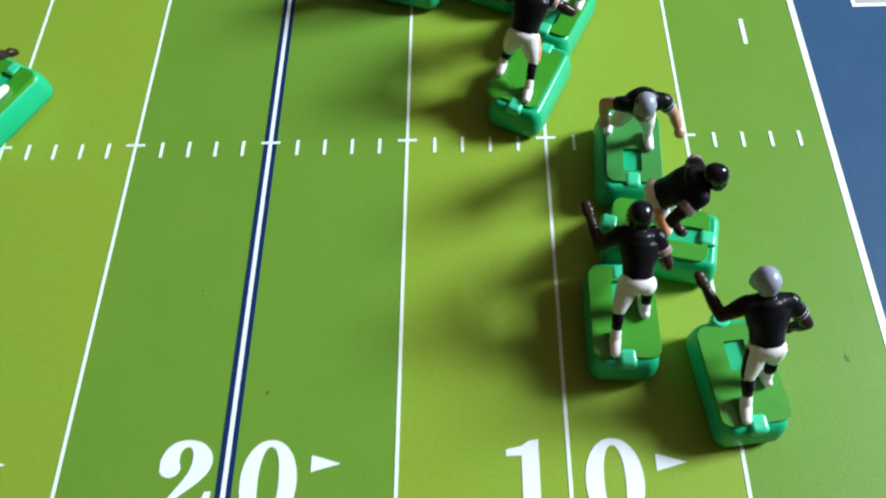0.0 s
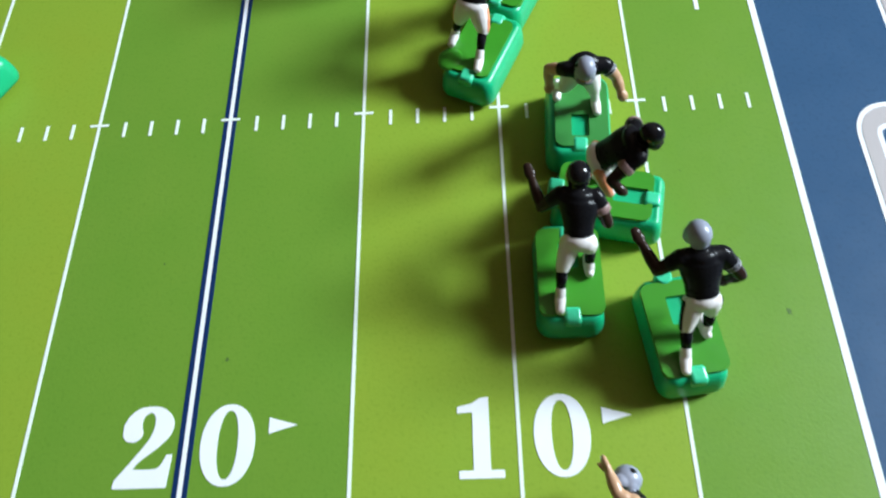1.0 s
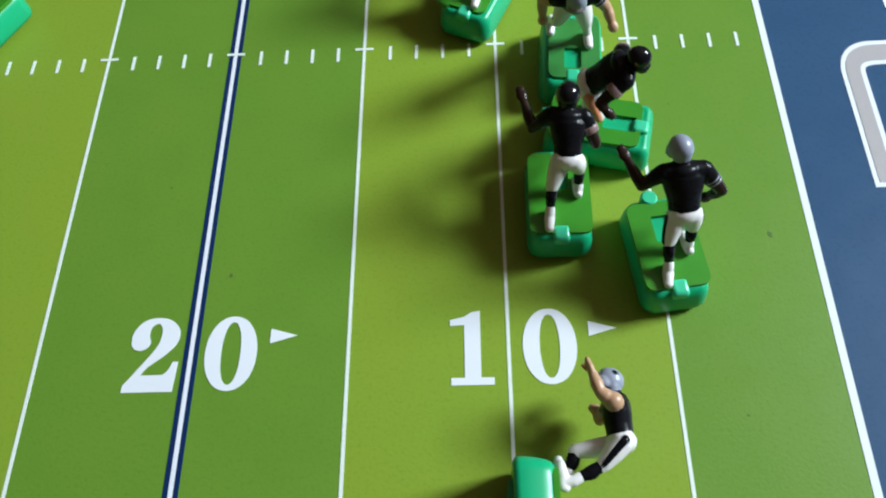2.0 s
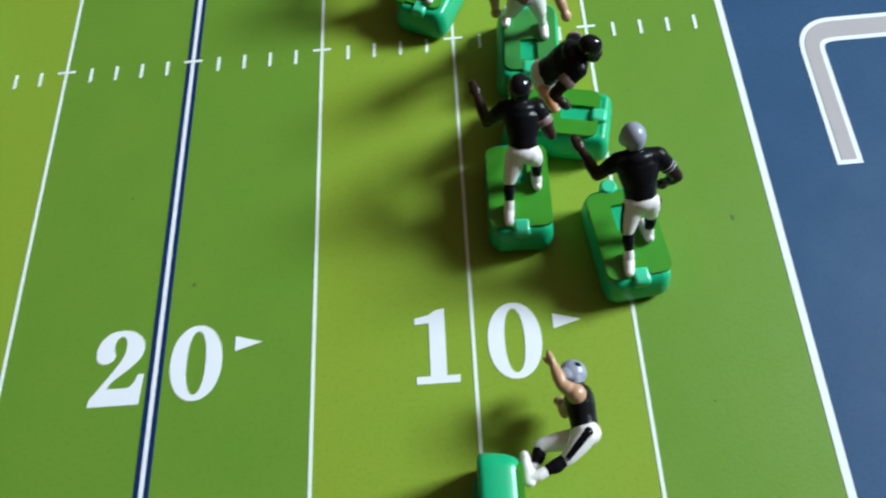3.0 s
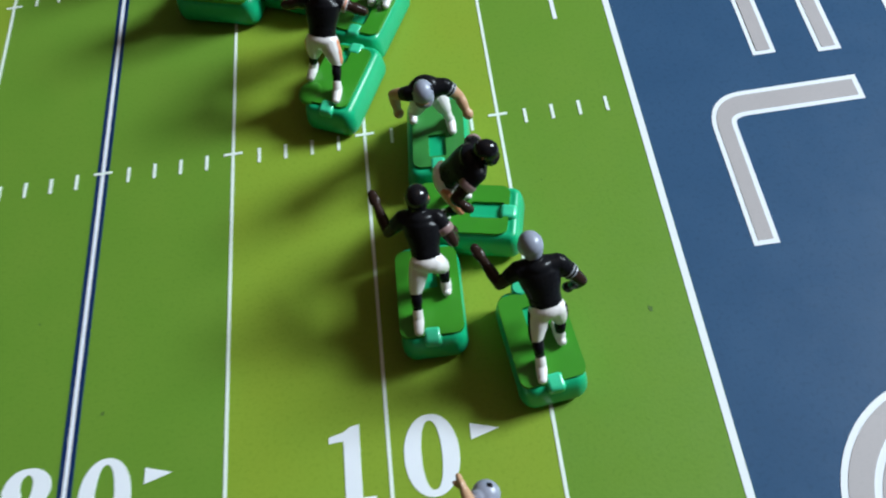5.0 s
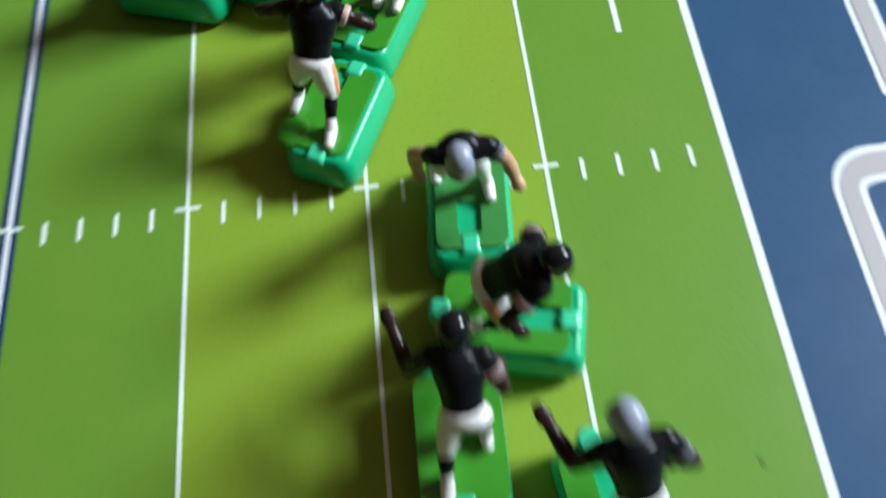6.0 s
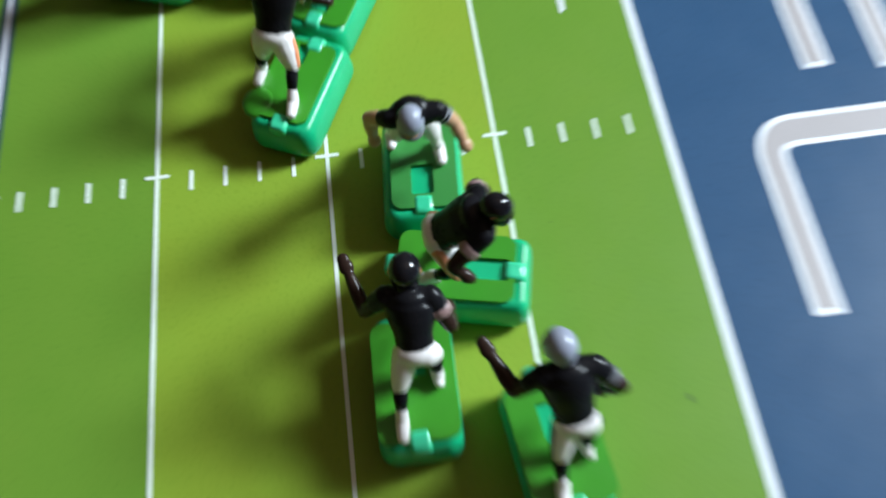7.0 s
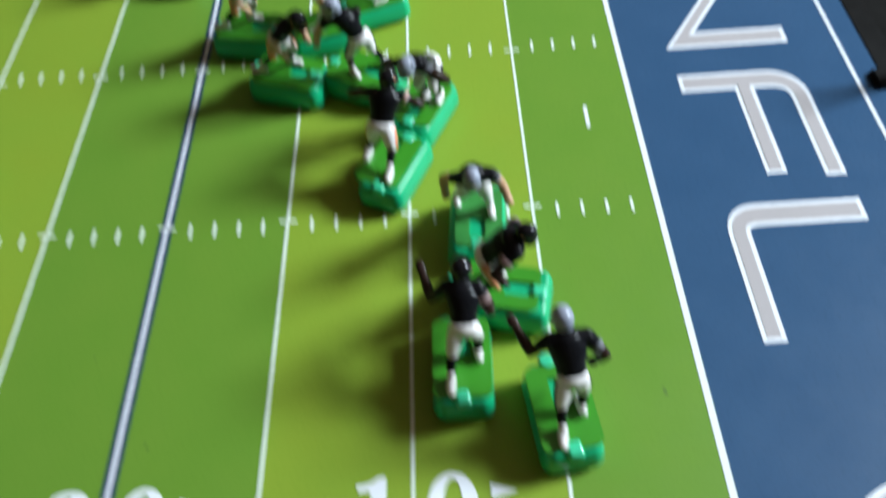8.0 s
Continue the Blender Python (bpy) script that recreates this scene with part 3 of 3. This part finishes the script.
        if cuff:
            tube(bm, [sh, sh.lerp(el, cuff)], [0.053, 0.047], JERSEY_M)
            rim = sh.lerp(el, cuff) + (el - sh).normalized() * 0.012
            if team == "black" and s in bands:
                start = sh.lerp(el, cuff - 0.16)
                for f0, f1, paint in ((0.0, 0.34, BAND_M), (0.34, 0.68, STRIPE_M if sleeve is BAND else BAND_M), (0.68, 1.0, BAND_M)):
                    hoop(bm, start.lerp(rim, f0), start.lerp(rim, f1), 0.0550, paint)
            elif team == "silver" and s in bands:
                way = (el - sh).normalized()
                hoop(bm, rim - way * 0.0025, rim + way * 0.0025, 0.0532, PIPING_M)
                hoop(bm, rim - way * 0.027, rim - way * 0.022, 0.0548, PIPING_M)
        else:
            ball(bm, sh, (0.055, 0.055, 0.055), SKIN_M)
        tube(bm, [sh.lerp(el, 0.3), sh.lerp(el, 0.62), el], [0.042, 0.043, 0.035], SKIN_M)
        low = (ha - el).normalized()
        tube(bm, [el, el.lerp(ha, 0.35), el.lerp(ha, 0.8)], [max(0.034, wrist + 0.002), max(0.037, wrist + 0.005), wrist], SKIN_M)
        palm = axes_turn(side if abs(low.dot(side)) < 0.9 else spine, low)
        if s in open_hand:
            ball(bm, el.lerp(ha, 0.98), (0.036, 0.046, 0.022), SKIN_M, palm)
            ball(bm, el.lerp(ha, 0.98) + low * 0.038, (0.030, 0.030, 0.018), SKIN_M, palm)
            tube(bm, [el.lerp(ha, 0.93) + fore * 0.02, el.lerp(ha, 0.98) + low * 0.02 + fore * 0.036], [0.014, 0.012], SKIN_M, 10)
        else:
            ball(bm, el.lerp(ha, 0.98), (0.036, 0.042, 0.034), SKIN_M, palm)
            ball(bm, el.lerp(ha, 0.98) + low * 0.018 + fore * 0.016, (0.030, 0.024, 0.026), SKIN_M, palm)
    tube(bm, [neck - spine * 0.03, neck.lerp(head, 0.6)], [0.048, 0.046], JERSEY_M)
    # helmet: shell, nape, cheek guards, brow; the mask's bars under the brow
    up = (Vector((0, 0, 1)) - face * face.z)
    up = up.normalized() if up.length > 0.2 else spine
    right = face.cross(up).normalized()
    ht = axes_turn(right, face)
    def at(ahead, aside, high):
        return head + (face * ahead + right * aside + up * high) * skull

    def shell(centre, radii, mat):
        ball(bm, centre, [r * skull for r in radii], mat, ht)

    shell(head, (0.069, 0.080, 0.075), HELMET_M)
    shell(at(-0.028, 0, -0.030), (0.058, 0.050, 0.050), HELMET_M)
    shell(at(0.046, 0, -0.036), (0.040, 0.038, 0.042), SKIN_M)
    for side in (-1, 1):
        shell(at(0.022, side * 0.047, -0.040), (0.022, 0.040, 0.036), HELMET_M)
        mark = (0.052, 0.030, 0.0165) if team == "silver" else (0.0585, 0.002, 0.0135)
        if marked:
            shell(at(-0.008, side * mark[0], mark[1]), (mark[2], mark[2] * 1.3, mark[2]), STRIPE_M)
    for dz in (-0.038, -0.064):
        arc = [at(0.030 + 0.058 * math.cos(radians(a)), 0.060 * math.sin(radians(a)), dz) for a in range(-85, 86, 17)]
        tube(bm, arc, [0.0085] * len(arc), MASK_M, 8)
    tube(bm, [at(0.088, 0, -0.030), at(0.086, 0, -0.066)], [0.008, 0.008], MASK_M, 8)
    scaled(bm)
    bmesh.ops.recalc_face_normals(bm, faces=bm.faces[:])
    rough = bpy.data.meshes.new("rough")
    bm.to_mesh(rough)
    tree = BVHTree.FromBMesh(bm)
    bm.faces.ensure_lookup_table()
    paint = [f.material_index for f in bm.faces]
    bm.free()
    tmp = new("rough", rough)
    mod = tmp.modifiers.new("fuse", "REMESH")
    mod.mode, mod.voxel_size = "VOXEL", 0.00022
    fused = bpy.data.meshes.new_from_object(tmp.evaluated_get(bpy.context.evaluated_depsgraph_get()))
    bpy.data.objects.remove(tmp)
    bm = bmesh.new()
    bm.from_mesh(fused)
    for _ in range(8):
        bmesh.ops.smooth_vert(bm, verts=bm.verts[:], factor=0.5, use_axis_x=True, use_axis_y=True, use_axis_z=True)
    for f in bm.faces:
        hit = tree.find_nearest(f.calc_center_median())
        f.material_index = paint[hit[2]]
        f.smooth = True
    out = bpy.data.meshes.new(name)
    helmet, stripe = (HELMET_BLACK, ORANGE) if team == "black" else (SILVER, BLACK)
    for m in (JERSEY, PANTS, sock, PANTS, skin, helmet, stripe, sleeve, GREY_MASK if team == "silver" else BLACK, PIPING):
        out.materials.append(m)
    bm.to_mesh(out)
    bm.free()
    bpy.data.meshes.remove(fused)
    return out


POSES = {}
POSES["sprint"] = dict(trim=0.6, skull=1.06, face=(0.1, 1, -0.2), head=(0.025, 0.32, 0.85), neck=(0.025, 0.25, 0.785), lsh=(-0.07, 0.25, 0.755), lel=(-0.18, 0.235, 0.64), lha=(-0.242, 0.435, 0.71), rsh=(0.125, 0.225, 0.755), rel=(0.20, 0.125, 0.62), rha=(0.20, 0.24, 0.55), pel=(0.03, 0.05, 0.58), lkn=(-0.062, -0.07, 0.44), lan=(-0.073, -0.19, 0.32), lto=(-0.078, -0.28, 0.27), rkn=(0.115, 0.065, 0.44), ran=(0.115, -0.01, 0.32), rto=(0.112, 0.06, 0.27))
POSES["chase"] = dict(marked=False, broad=1.08, bulk=1.06, face=(-0.1, 1, -0.2), head=(0.018, 0.272, 0.905), neck=(0.026, 0.21, 0.825), lsh=(-0.07, 0.20, 0.79), lel=(-0.185, 0.192, 0.68), lha=(-0.256, 0.38, 0.75), rsh=(0.15, 0.185, 0.79), rel=(0.262, 0.10, 0.66), rha=(0.20, 0.13, 0.55), pel=(0.042, 0.035, 0.59), lkn=(-0.048, -0.075, 0.45), lan=(-0.055, -0.19, 0.32), lto=(-0.073, -0.28, 0.27), rkn=(0.113, 0.0, 0.45), ran=(0.103, -0.055, 0.32), rto=(0.10, 0.03, 0.27))
POSES["spread"] = dict(thigh=1.14, trim=0.9, wrist=0.036, broad=1.12, skull=1.03, face=(0.15, 1, -0.1), head=(-0.09, 0.235, 0.92), neck=(-0.10, 0.205, 0.83), lsh=(-0.212, 0.19, 0.772), lel=(-0.33, 0.18, 0.735), lha=(-0.415, 0.18, 0.70), rsh=(0.0, 0.225, 0.772), rel=(0.09, 0.235, 0.735), rha=(0.155, 0.25, 0.70), pel=(-0.095, 0.04, 0.59), lkn=(-0.18, 0.01, 0.45), lan=(-0.218, -0.01, 0.32), lto=(-0.21, -0.08, 0.27), rkn=(0.013, -0.03, 0.46), ran=(0.04, -0.16, 0.32), rto=(0.06, -0.25, 0.27))
POSES["crouch"] = dict(thigh=1.15, trim=0.6, bulk=1.1, skull=0.96, face=(0, -1, -0.35), head=(-0.027, -0.142, 0.878), neck=(-0.027, -0.06, 0.825), lsh=(-0.122, -0.055, 0.77), lel=(-0.24, 0.015, 0.69), lha=(-0.226, -0.025, 0.545), rsh=(0.102, -0.025, 0.778), rel=(0.188, -0.04, 0.68), rha=(0.236, -0.125, 0.595), pel=(-0.02, 0.085, 0.60), lkn=(-0.115, 0.07, 0.45), lan=(-0.158, 0.19, 0.31), lto=(-0.158, 0.11, 0.27), rkn=(0.075, 0.055, 0.45), ran=(0.102, 0.07, 0.31), rto=(0.112, -0.01, 0.27))
POSES["drive"] = dict(trim=1.25, skull=0.97, bulk=1.22, broad=1.12, face=(0, 1, -0.25), head=(-0.03, 0.15, 0.89), neck=(-0.032, 0.09, 0.822), lsh=(-0.135, 0.058, 0.788), lel=(-0.215, 0.045, 0.745), lha=(-0.24, 0.08, 0.66), rsh=(0.062, 0.103, 0.772), rel=(0.165, -0.03, 0.655), rha=(0.19, 0.035, 0.60), pel=(-0.018, -0.11, 0.61), lkn=(-0.06, 0.0, 0.48), lan=(-0.09, -0.09, 0.33), lto=(-0.09, -0.02, 0.27), rkn=(0.108, -0.02, 0.455), ran=(0.088, -0.155, 0.33), rto=(0.096, -0.255, 0.27))

POSES["lunge"] = dict(thigh=1.1, wrist=0.050, face=(-0.1, -1, -0.3), head=(0.045, -0.265, 0.88), neck=(0.05, -0.18, 0.84), lsh=(-0.06, -0.16, 0.79), lel=(-0.16, -0.16, 0.76), lha=(-0.24, -0.11, 0.69), rsh=(0.14, -0.14, 0.79), rel=(0.22, -0.15, 0.76), rha=(0.31, -0.11, 0.68), pel=(0.06, 0.08, 0.64), lkn=(0.01, -0.03, 0.47), lan=(0.03, 0.09, 0.32), lto=(0.04, 0.01, 0.27), rkn=(0.15, -0.03, 0.47), ran=(0.15, 0.09, 0.32), rto=(0.16, 0.01, 0.27))
POSES["reach"] = dict(face=(0.4, -0.8, -0.3), head=(0.11, -0.14, 0.98), neck=(0.08, -0.10, 0.90), lsh=(0.15, -0.18, 0.84), lel=(0.18, -0.27, 0.74), lha=(0.19, -0.31, 0.60), rsh=(-0.03, 0.0, 0.84), rel=(-0.10, -0.10, 0.74), rha=(-0.06, -0.22, 0.70), pel=(0.02, 0.03, 0.64), lkn=(0.10, -0.06, 0.48), lan=(0.09, -0.05, 0.33), lto=(0.13, 0.02, 0.27), rkn=(-0.04, 0.10, 0.48), ran=(-0.12, 0.17, 0.33), rto=(-0.10, 0.25, 0.29))
POSES["fallen"] = dict(face=(0.05, 0.55, -0.85), head=(-0.088, 0.785, 0.60), neck=(-0.09, 0.70, 0.612), lsh=(-0.185, 0.638, 0.592), lel=(-0.205, 0.685, 0.522), lha=(-0.208, 0.825, 0.48), rsh=(0.01, 0.645, 0.60), rel=(0.06, 0.60, 0.545), rha=(0.07, 0.66, 0.53), pel=(-0.07, 0.455, 0.63), lkn=(-0.09, 0.315, 0.515), lan=(-0.09, 0.235, 0.35), lto=(-0.09, 0.31, 0.27), rkn=(0.012, 0.415, 0.385), ran=(0.02, 0.28, 0.33), rto=(0.02, 0.35, 0.27))
POSES["hunch"] = dict(trim=1.55, skull=1.05, face=(0.1, 1, -0.3), head=(0.03, 0.235, 0.885), neck=(0.01, 0.155, 0.835), lsh=(-0.09, 0.105, 0.785), lel=(-0.15, 0.15, 0.65), lha=(-0.08, 0.22, 0.60), rsh=(0.12, 0.075, 0.78), rel=(0.165, 0.0, 0.64), rha=(0.12, 0.08, 0.54), pel=(-0.005, -0.02, 0.62), lkn=(-0.06, 0.07, 0.49), lan=(-0.09, 0.0, 0.33), lto=(-0.10, 0.08, 0.27), rkn=(0.06, -0.06, 0.47), ran=(0.07, -0.22, 0.33), rto=(0.08, -0.30, 0.27))

def piece(x, y, angle, mesh, label, group, turn=0.0, along=0.0, **parts):
    """A player piece: its base and the figurine fixed on it."""
    thing = tagged(empty("toy_player", pose(x * S, y * S, 0, 0, 0, angle)), label, "toy player", group)
    base(thing, pose(0, 0, 0, 0, 0, turn), **parts)
    child("figurine", mesh, thing, pose(0, along * S, 0))
    return thing


def posed(team, skin, key, sleeve=BLACK, sock=BLACK, **more):
    p = dict(POSES[key])
    return figurine("figurine", team, skin, p.pop("face"), p, sleeve, sock, **more)


DARK = "players in black helmets"
LIGHT = "players in silver helmets"
sprinter = posed("black", BROWN, "sprint", DARK_BAND, open_hand="l")
chaser = posed("silver", BROWN, "chase", PALE_BAND, open_hand="l")
spreader = posed("black", BROWN, "spread", BAND)
croucher = posed("silver", TAN, "crouch", sock=PANTS)
driver = posed("black", BROWN, "drive", DARK_BAND, bands="lr")
huncher = posed("black", TAN, "hunch", BAND)
driver_tan = posed("black", TAN, "drive", BAND)
blocker = posed("silver", BROWN, "lunge", PALE_BAND)
lunger = posed("silver", TAN, "reach")
fallen = posed("silver", TAN, "fallen", bare="l", open_hand="l")

piece(-1.46, -0.29, -4, croucher, "crouching toy player with silver helmet and tan arms on green base", LIGHT, turn=180, plate="sheen_plate")
piece(-1.325, -0.945, -102.6, driver, "leaning toy player in black with orange stripes on green base", DARK, clips=(0.27, -0.35), plate="long_plate", shape="square_body")
piece(-1.64, -1.495, -1, sprinter, "running toy player with black helmet and raised arm on green base", DARK, shape="slim_body")
piece(-1.005, -1.89, 7, chaser, "running toy player with silver helmet and raised arm on green base", LIGHT, clips=(-0.297,), knob=(-0.034, 0.335), shape="slim_body")
piece(-2.098, 0.359, -25, spreader, "toy player in black with arms spread wide on a green base", DARK, clips=(0.275, -0.297), tab=(-0.165, -0.195), plate="narrow_plate", shape="slim_body")
piece(-1.868, 1.04, -26, blocker, "crouching toy player with silver helmet and brown arms on green base", LIGHT, turn=180, plate="inset_plate")
piece(-2.385, 1.511, -116.6, lunger, "lunging toy player with silver helmet and tan arms on green base", LIGHT)
piece(-3.071, 1.555, -108.3, huncher, "leaning toy player in black with tan arms on a green base", DARK)
piece(-3.5, 2.25, -102, huncher, "leaning toy player in black with tan arms on a green base", DARK)
piece(-2.78, 2.22, -76, driver, "leaning toy player in black beside a crowd of players", DARK, along=0.1)
piece(-2.35, 2.596, -68.6, blocker, "crouching toy player with silver helmet beside a crowd of players", LIGHT)
piece(-4.486, 3.443, -113, driver_tan, "toy player in black standing alone on a green base", DARK)
piece(-6.05, 0.30, -29, sprinter, "running toy player in black standing apart on a green base", DARK)

tipped = tagged(empty("toy_player", pose(-2.05 * S, -3.55 * S, 0.212 * S, 0, 90, 0)), "fallen toy player with silver helmet lying beside its base", "toy player", LIGHT)
base(tipped, pose(0, 0, 0))
child("figurine", fallen, tipped, pose(0, 0, 0))
